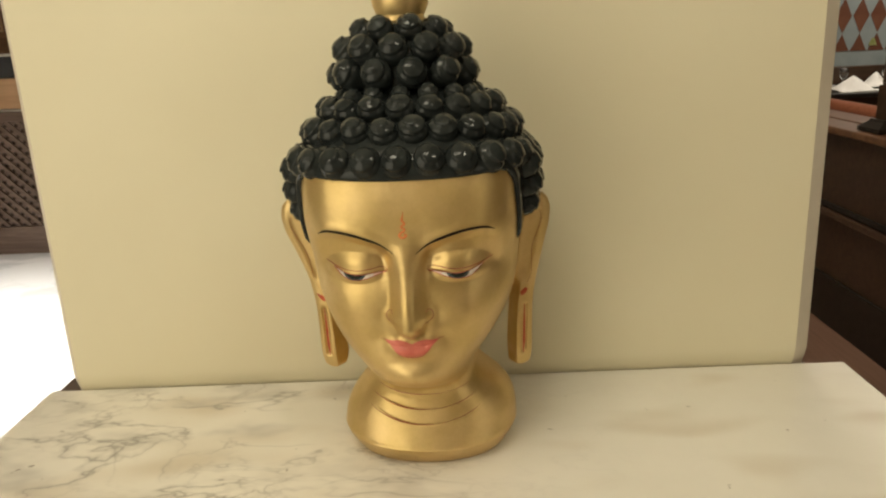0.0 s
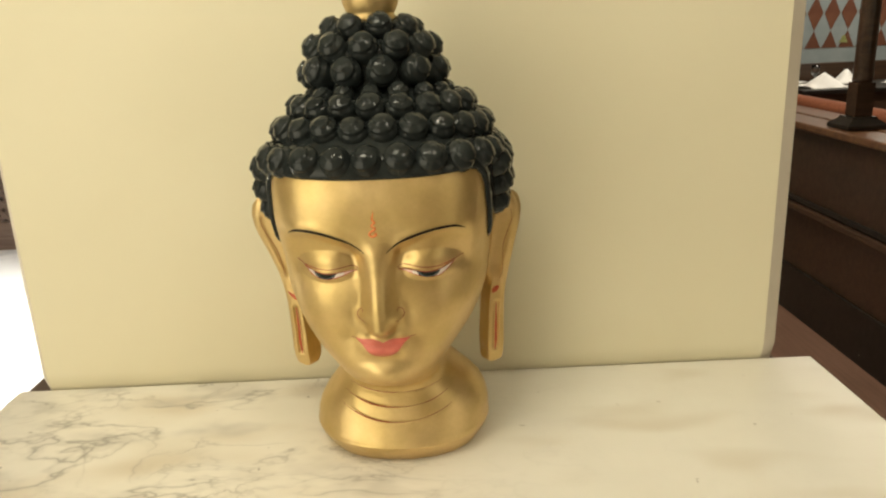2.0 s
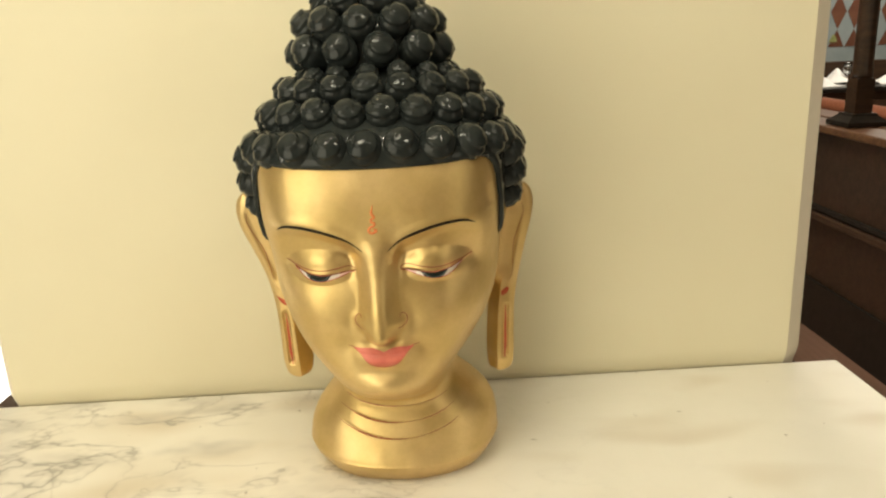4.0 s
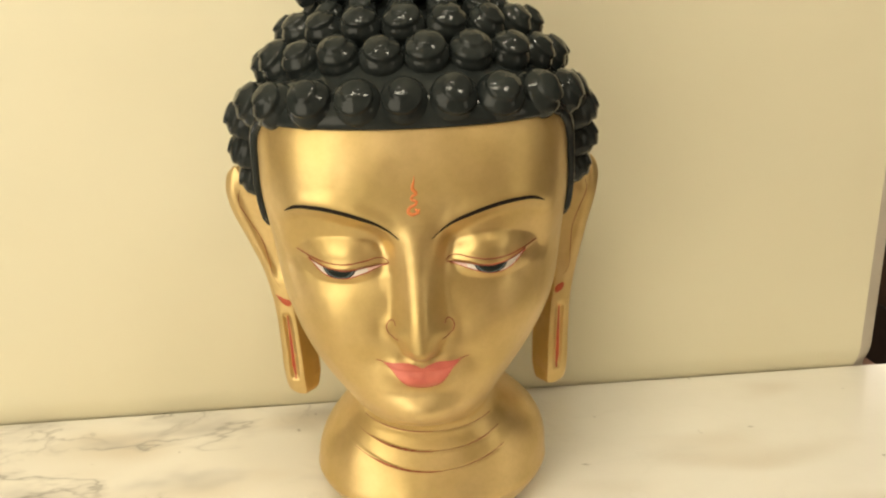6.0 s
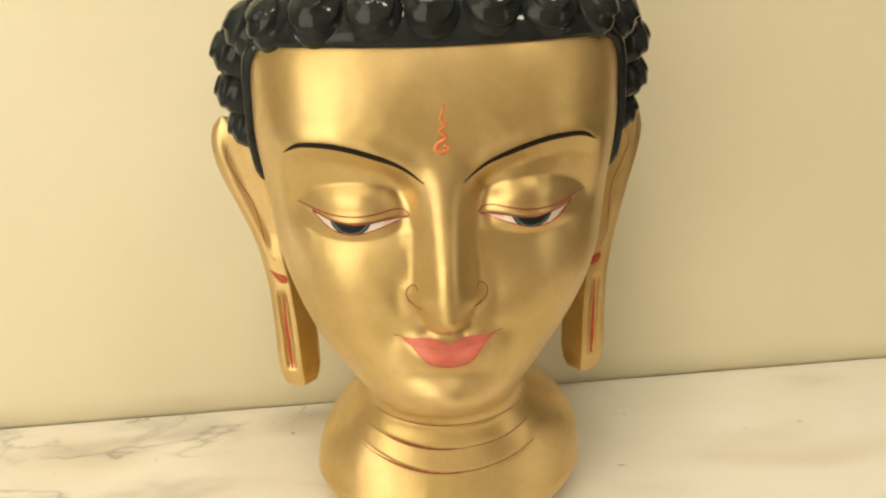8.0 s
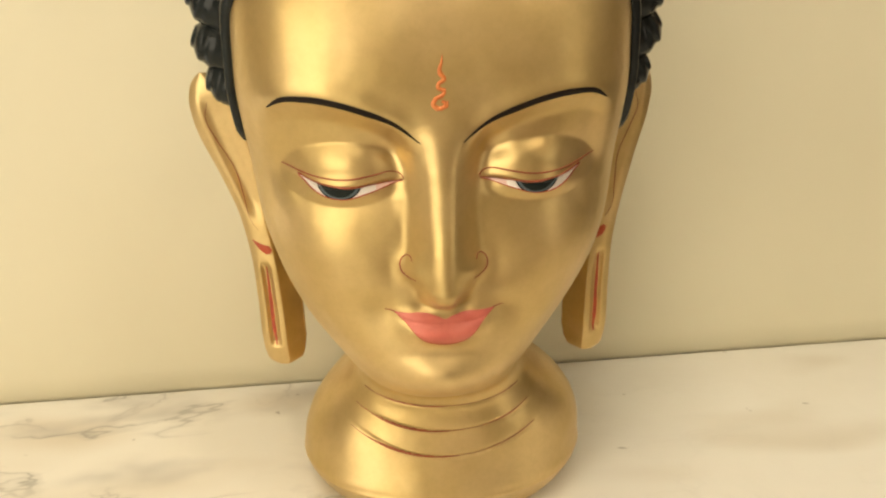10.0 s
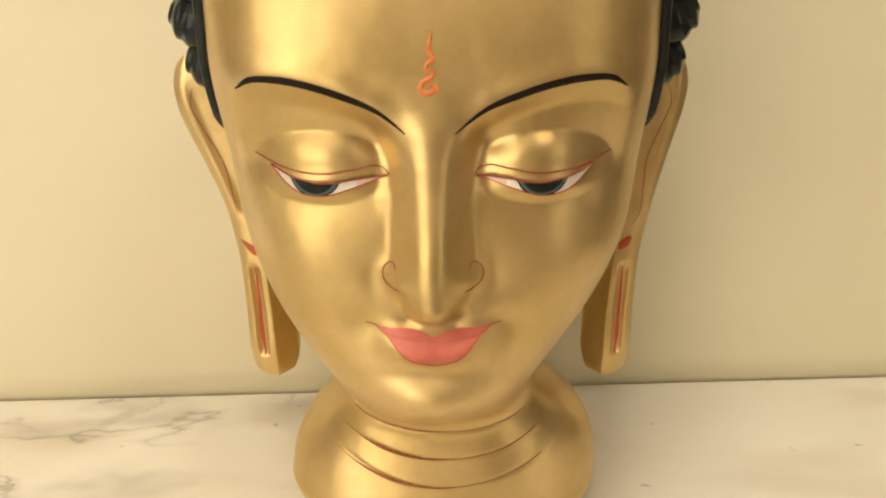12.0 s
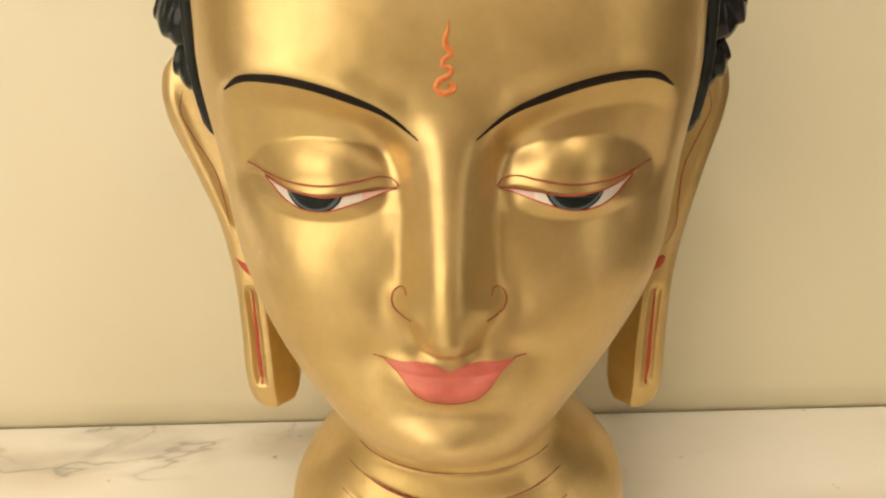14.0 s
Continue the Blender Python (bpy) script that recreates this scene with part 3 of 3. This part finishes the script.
def build_paint(body):
    lid_line = [(.0262, .350), (.029, .3535), (.035, .3553), (.047, .3537), (.064, .3512), (.083, .352), (.100, .3555), (.114, .360)]
    top = [(.0270, .3493), (.033, .3485), (.050, .3468), (.067, .3460), (.084, .3480), (.094, .3512), (.101, .3542)]
    low = [(.0270, .3488), (.036, .3460), (.052, .3406), (.0685, .3366), (.082, .3384), (.0925, .3447), (.101, .3538)]
    for sgn in (-1, 1):
        stroke(body, mirror([(.0145, .3765), (.032, .390), (.052, .3985), (.071, .4043), (.090, .4073), (.108, .4065), (.118, .4015)], sgn),
               [(0, .0006), (.12, .0022), (.35, .0044), (.7, .0046), (.9, .0036), (1, .0010)], BR, .0006, 110)
        # the eye: white, pinkish inner corner, iris, pupil and the painted rims
        patch(body, mirror(top, sgn), mirror(low, sgn), EW, .0005)
        iris = .0675 if sgn > 0 else .0715
        disc(body, sgn, iris, .3490, .0158, .0130, top, low, BR, .0008)
        disc(body, sgn, iris, .3492, .0148, .0122, top, low, IR, .0010)
        disc(body, sgn, iris, .3497, .0128, .0112, top, low, PU, .0013)
        patch(body, mirror([(.0270, .3493), (.036, .3482), (.046, .3472)], sgn), mirror([(.0270, .3488), (.036, .3460), (.046, .3427)], sgn), EP, .0007, 30, 8)
        stroke(body, mirror(low, sgn), [(0, .0007), (.5, .0009), (1, .0007)], RD, .0012)
        stroke(body, mirror(top, sgn), [(0, .0006), (.5, .0009), (1, .0006)], LN, .0015)
        stroke(body, mirror(lid_line, sgn), [(0, .0007), (.3, .0013), (.8, .0011), (1, .0004)], LN, .0009)
        stroke(body, mirror([(.0205, .2780), (.025, .2783), (.030, .2815), (.0318, .288), (.029, .2935), (.0245, .295), (.0228, .2915)], sgn), [(0, .0004), (.3, .0010), (.7, .0010), (1, .0004)], LN, .0006)
        stroke(body, mirror([(.0365, .2487), (.041, .2496), (.0445, .2502)], sgn), [(0, .001), (1, .0003)], LN, .0007, 20)
    up = [(.0372, .2490), (.029, .2484), (.017, .2484), (.009, .2472), (.0045, .2452), (0, .2434)]
    dn = [(.0372, .2485), (.030, .2420), (.022, .2334), (.0125, .2260), (.006, .2240), (0, .2233)]
    patch(body, mirror(up, -1) + up[::-1][1:], mirror(dn, -1) + dn[::-1][1:], LP, .0006, 120, 26)
    stroke(body, mirror(dn, -1) + dn[::-1][1:], [(0, .0004), (.5, .0010), (1, .0004)], RD, .0009, 120)
    # the mark on the brow: a tongue over two bends and a curl
    stroke(body, [(.0012, .4345), (.0008, .430), (-.0006, .424), (.0, .4215)], [(0, .0004), (.6, .0024), (1, .0034)], UR, .0007, 40)
    stroke(body, [(-.0004, .4225), (.0022, .4185), (-.0015, .4155), (-.0018, .4135), (.0022, .411), (.0012, .4085), (-.0035, .4060), (-.0052, .4025), (-.002, .3997), (.0022, .4012), (.0026, .4035), (.0002, .4045)],
           [(0, .0033), (.2, .0026), (.5, .0027), (.75, .0033), (1, .0020)], UR, .0007, 120)
    stroke(body, [(.0, .4000), (.0038, .4012), (.0044, .4048)], [(0, .001), (.5, .0022), (1, .0006)], UR, .0007, 30)
    # painted creases of the neck
    for k, s0 in enumerate(NECK):
        e = (.086, .080, .071)[k]
        pts = [(q * e, s0 + float(bow(s0)) * (q * e) ** 2) for q in np.linspace(-1, 1, 15)]
        stroke(body, [(u + .001, z) for u, z in pts], [(0, .0004), (.2, .0020), (.8, .0020), (1, .0004)], LN, .0005, 120)


def disc(body, sgn, u0, z0, ru, rz, top, low, mat, lift):
    """A round of paint, cut off by the lids."""
    a, _ = dense(top, 80)
    b, _ = dense(low, 80)
    us = np.linspace(u0 - ru, u0 + ru, 31)
    h = rz * np.sqrt(np.clip(1 - ((us - u0) / ru) ** 2, 0, 1))
    hi = np.minimum(z0 + h, np.interp(us, a[:, 0], a[:, 1]))
    lo = np.maximum(z0 - h, np.interp(us, b[:, 0], b[:, 1]))
    lo = np.minimum(lo, hi)
    body.grid(np.stack([at_front(sgn * us, hi * (1 - k) + lo * k, lift) for k in np.linspace(0, 1, 10)], 0), mat)


def build_statue():
    body = Body()
    build_head(body)
    build_hair(body)
    build_finial(body)
    for sgn in (-1, 1):
        build_ear(body, sgn)
    build_paint(body)
    me = bpy.data.meshes.new("statue_head")
    me.from_pydata(body.points, [], body.faces)
    for m in PAINTS:
        me.materials.append(m)
    me.polygons.foreach_set("material_index", body.paint)
    me.shade_smooth()
    bm = bmesh.new()
    bm.from_mesh(me)
    bmesh.ops.recalc_face_normals(bm, faces=bm.faces)
    bm.to_mesh(me)
    bm.free()
    ob = new("statue_head", me)
    ob.matrix_world = pose(-.002, -.02, .9, 0, 0, -3)
    tagged(ob, "gold painted statue head with black snail curls, standing on marble", "statue")


build_statue()


# ---- the aisle and the dining room beyond the low wall ----
def build_low_wall():
    th = empty("low_wall", 2.12, 3.0, 0)
    tagged(th, "dark polished wooden low wall with a lighter wooden cap", "wall", kind="structure")
    local = lambda x0, x1, y0, y1, z0, z1, b=0.004: box_bm(x0 - 2.12, x1 - 2.12, y0 - 3.0, y1 - 3.0, z0, z1, b)
    part("wall_body", local(1.985, 2.27, 0.4, 6.1, 0, 0.985, 0), DARK_WOOD, th)
    part("skirting", local(1.968, 1.985, 0.4, 6.1, 0, 0.255), BLACK, th, "nearly black skirting board")
    part("moulding", local(1.955, 1.985, 0.4, 6.1, 0.565, 0.60, 0.008), EDGE_WOOD, th, "narrow wooden moulding")
    part("moulding", local(1.968, 1.985, 0.4, 6.1, 0.606, 0.635, 0.006), BLACK, th, "dark groove strip")
    part("cap_board", local(1.955, 2.125, 0.4, 6.1, 0.985, 1.022, 0.008), MID_WOOD, th, "reddish brown wooden cap board")
    part("cap_board", local(2.131, 2.30, 0.4, 6.1, 0.985, 1.026, 0.008), MID_WOOD, th, "reddish brown wooden cap board")


def build_post(x, y):
    th = empty("wooden_post", x, y, 1.026)
    tagged(th, "dark turned wooden post on the cap of the low wall", "post")
    square = lambda rings: lathe_bm([(r * math.sqrt(2), z) for r, z in rings], 4, pose(0, 0, 0, 0, 0, 45))
    part("base_plate", square([(.095, 0), (.095, .02), (.08, .031), (.062, .046), (.056, .056)]), BLACK, th)
    part("foot_block", square([(.040, .056), (.0415, .062), (.0415, .20), (.040, .212)]), DARK_WOOD, th)
    part("shaft", lathe_bm([(.042, .212), (.045, .226), (.044, .24), (.043, .26), (.042, .7), (.040, 1.97)], 16), DARK_WOOD, th, smooth=True)


def build_bench():
    th = empty("bench", 2.6, 3.2, 0.2)
    tagged(th, "upholstered bench with a rust red rolled back", "bench")
    cloth = plain("rust_cloth", (0.22, 0.068, 0.034), (0.31, 0.11, 0.055), 60, 0.8, bump=0.3)
    part("back_roll", lathe_bm([(.024, -2.4), (.042, -2.38), (.044, 0), (.042, 2.38), (.024, 2.4)], 20, pose(-.24, 0, .832, 90)), cloth, th, smooth=True)
    part("backrest", box_bm(-.27, -.19, -2.4, 2.4, .38, .80, .02), cloth, th)
    part("seat", box_bm(-.19, .25, -2.4, 2.4, .30, .44, .03), cloth, th)
    part("bench_base", box_bm(-.27, .22, -2.38, 2.38, 0, .30, .01), DARK_WOOD, th)


def cloth_peak_bm(w, d, h, seed):
    """A napkin folded to a soft peak, with a trailing side."""
    rng = random.Random(seed)
    bm = bmesh.new()
    n = 18
    vs = []
    for i in range(n + 1):
        row = []
        for j in range(n + 1):
            x, y = i / n * 2 - 1, j / n * 2 - 1
            peak = max(0.0, 1 - abs(x + .1) ** 1.15) * max(0.0, 1 - abs(y) ** 1.6)
            fold = .06 * math.sin(9 * x + 4 * y) * (1 - peak)
            row.append(bm.verts.new((x * w / 2, y * d / 2 * (1 - .4 * peak), h * max(.03, .9 * peak + fold * .6) + rng.uniform(0, .002))))
        vs.append(row)
    for i in range(n):
        for j in range(n):
            bm.faces.new((vs[i][j], vs[i + 1][j], vs[i + 1][j + 1], vs[i][j + 1]))
    geo = bmesh.ops.extrude_face_region(bm, geom=list(bm.faces))
    for v in geo["geom"]:
        if isinstance(v, bmesh.types.BMVert):
            v.co.z = max(0.0, v.co.z - .004)
    return bm


def build_dining():
    structure("floor_3", box_bm(2.3, 8, 0.4, 10, 0.0, 0.2), plain("platform_carpet", (0.10, 0.035, 0.022), (0.16, 0.06, 0.035), 30, 0.9), "raised dining floor with dark red carpet", "floor")
    white = plain("white_linen", (0.72, 0.71, 0.69), (0.80, 0.79, 0.77), 50, 0.85, bump=0.3)
    china = plain("white_china", (0.76, 0.75, 0.72), (0.82, 0.81, 0.78), 20, 0.2, bump=0)
    table = empty("dining_table", 3.9, 5.45, 0.2)
    tagged(table, "black dining table laid with white napkins and plates", "table")
    part("tabletop", box_bm(-.75, .75, -.38, .38, .705, .745, .008), BLACK, table)
    part("apron", box_bm(-.70, .70, -.33, .33, .63, .705, .004), DARK_WOOD, table)
    for sx in (-1, 1):
        for sy in (-1, 1):
            part("leg", box_bm(sx * .66 - .03, sx * .66 + .03, sy * .29 - .03, sy * .29 + .03, 0, .63, .006), DARK_WOOD, table)
    nap = new("napkin", mesh_of(cloth_peak_bm(.38, .24, .14, 2), "napkin", white, True))
    nap.matrix_world = pose(3.445, 5.28, .945, 0, 0, 8)
    tagged(nap, "white linen napkin folded to a peak on the table", "napkin", "napkins on the table")
    copy_thing(nap, pose(3.80, 5.62, .945, 0, 0, 70))
    copy_thing(nap, pose(4.18, 5.3, .945, 0, 0, -12))
    plate = new("plate", mesh_of(lathe_bm([(.05, 0), (.075, .004), (.12, .018), (.125, .021), (.12, .02), (.07, .008), (0.02, .007)], 32), "plate", china, True))
    plate.matrix_world = pose(3.30, 5.36, .945)
    tagged(plate, "round white china plate on the black table", "plate", "plates on the table")
    copy_thing(plate, pose(3.36, 5.70, .945))
    copy_thing(plate, pose(4.42, 5.62, .945))
    glass, t, b = material("clear_glass", 0.03)
    b.inputs["Transmission Weight"].default_value = 1.0
    b.inputs["Base Color"].default_value = (0.92, 0.95, 0.95, 1)
    cup = new("water_glass", mesh_of(lathe_bm([(.032, 0), (.034, .004), (.008, .010), (.006, .07), (.030, .09), (.036, .13), (.032, .17), (.030, .17), (.033, .13), (.027, .094), (.002, .08)], 24), "water_glass", glass, True))
    cup.matrix_world = pose(3.84, 5.52, .945)
    tagged(cup, "clear stemmed water glass on the dining table", "glass", "glasses on the table")
    copy_thing(cup, pose(3.50, 5.58, .945))
    # frosted partition with clear diamonds over a dark booth wall
    th = empty("glass_partition", 4.4, 6.2, 0.2)
    tagged(th, "frosted blue-grey glass partition with rows of clear diamonds", "partition", kind="structure")
    frost = plain("frosted_glass", (0.19, 0.225, 0.23), (0.24, 0.275, 0.28), 4, 0.35, bump=0.05)
    clear = plain("diamond_glass", (0.095, 0.040, 0.026), (0.145, 0.064, 0.040), 3, 0.2, bump=0)
    part("booth_wall", box_bm(-1.8, 2.2, -.03, .06, 0, .895, .006), DARK_WOOD, th, "dark wooden booth wall")
    part("frosted_pane", box_bm(-1.8, 2.2, 0, .012, .895, 2.4, .002), frost, th)
    dia = bmesh.new()
    pts = [(0, -.158), (.076, 0), (0, .158), (-.076, 0)]
    f = [dia.verts.new((x, -.004, z)) for x, z in pts]
    b2 = [dia.verts.new((x, 0, z)) for x, z in pts]
    dia.faces.new(f)
    for k in range(4):
        dia.faces.new((f[k], f[(k + 1) % 4], b2[(k + 1) % 4], b2[k]))
    dia_mesh = mesh_of(dia, "diamond_pane", clear)
    half = bmesh.new()
    pts = [(-.076, 0), (.076, 0), (0, .158)]
    f = [half.verts.new((x, -.004, z)) for x, z in pts]
    b2 = [half.verts.new((x, 0, z)) for x, z in pts]
    half.faces.new(f)
    for k in range(3):
        half.faces.new((f[k], f[(k + 1) % 3], b2[(k + 1) % 3], b2[k]))
    half_mesh = mesh_of(half, "diamond_pane", clear)
    for i in range(23):
        x = -1.615 + i * .163
        lower = new("diamond_pane", half_mesh)
        lower.parent, lower.location = th, (x, 0, 1.033)
        for k in range(3):
            o = new("diamond_pane", dia_mesh)
            o.parent, o.location = th, (x, 0, 1.355 + k * .322)


    # a green thing beyond the glass, drawn flat on the opaque pane
    green = bmesh.new()
    pts = [(-.040, .045), (.040, .045), (.012, .112), (-.012, .112)]
    f = [green.verts.new((x, -.009, z)) for x, z in pts]
    b2 = [green.verts.new((x, -.004, z)) for x, z in pts]
    green.faces.new(f)
    for k in range(4):
        green.faces.new((f[k], f[(k + 1) % 4], b2[(k + 1) % 4], b2[k]))
    green_flat = part("green_beyond_pane", green, plain("lime_green", (0.15, 0.17, 0.05), (0.30, 0.31, 0.13), 18, 0.3), th, "lime green thing beyond the glass, drawn flat on the pane")
    green_flat.location = (-.344, 0, 1.033)


# ---- the lobby counter beside the screen ----
def build_counter():
    th = empty("lattice_counter", -3.7, 4.95, 0)
    tagged(th, "dark wooden counter with a diagonal lattice front and tan fascia", "counter")
    part("kickboard", box_bm(-1.0, 1.0, -.33, .35, 0, .225, .004), LATTICE_WOOD, th, "brown kickboard")
    # shade between the slats is put into the body's nearly black colour
    part("counter_body", box_bm(-1.0, 1.0, -.28, .35, .225, 1.06), plain("lattice_shadow", (0.03, 0.018, 0.013), (0.05, 0.03, 0.02), 10, 0.7), th, "dark brown body, coloured as the shade behind the lattice")
    part("rail", box_bm(-1.0, 1.0, -.335, -.282, 1.06, 1.135, .005), LATTICE_WOOD, th)
    part("metal_strip", box_bm(-1.0, 1.0, -.345, -.30, 1.137, 1.155, .003), plain("dull_steel", (0.42, 0.40, 0.38), (0.52, 0.50, 0.47), 20, 0.35, 0.8), th, "dull steel strip")
    part("fascia", box_bm(-1.0, 1.0, -.335, .35, 1.157, 1.385, .004), TAN_WOOD, th, "tan wooden fascia")
    part("display_band", box_bm(-1.0, 1.0, -.31, .35, 1.387, 1.545, .004), plain("smoked_glass", (0.035, 0.037, 0.04), (0.055, 0.057, 0.06), 3, 0.15), th, "dark smoked glass band")
    part("ledge", box_bm(-1.0, 1.0, -.35, .36, 1.547, 1.567, .004), plain("ledge_grey", (0.48, 0.44, 0.40), (0.56, 0.52, 0.47), 20, 0.4), th, "pale grey ledge")
    # lattice: two layers of slats laid crosswise
    lo, hi, wide, step = .225, 1.06, .98, .088
    for sgn, y in ((1, -.292), (-1, -.304)):
        k = -wide - (hi - lo)
        while k < wide:
            x0, x1 = max(k, -wide), min(k + (hi - lo), wide)
            if x1 - x0 > .03:
                z0, z1 = lo + (x0 - k), lo + (x1 - k)
                length = math.hypot(x1 - x0, z1 - z0)
                bm = box_bm(-length / 2, length / 2, -.006, .006, -.016, .016)
                bmesh.ops.transform(bm, matrix=pose(sgn * (x0 + x1) / 2, y, (z0 + z1) / 2, 0, -45 * sgn, 0), verts=bm.verts)
                part("slat", bm, LATTICE_WOOD, th)
            k += step
    wall = structure("wall_panelling", box_bm(-4.8, -2.6, 5.45, 5.55, 0, 3.0), MID_WOOD, "brown wooden wall panelling behind the counter", "wall")
    for x in (-3.95, -3.40):
        for a in (0, 1):
            part("panel_bead", box_bm(x - .2 + a * .38, x - .18 + a * .38, 5.43, 5.449, 1.75, 2.6, .004), TAN_WOOD, wall)
        for z in (1.75, 2.58):
            part("panel_bead", box_bm(x - .18, x + .18, 5.43, 5.449, z, z + .02, .004), TAN_WOOD, wall)


build_low_wall()
build_post(2.085, 2.36)
build_bench()
build_dining()
build_counter()
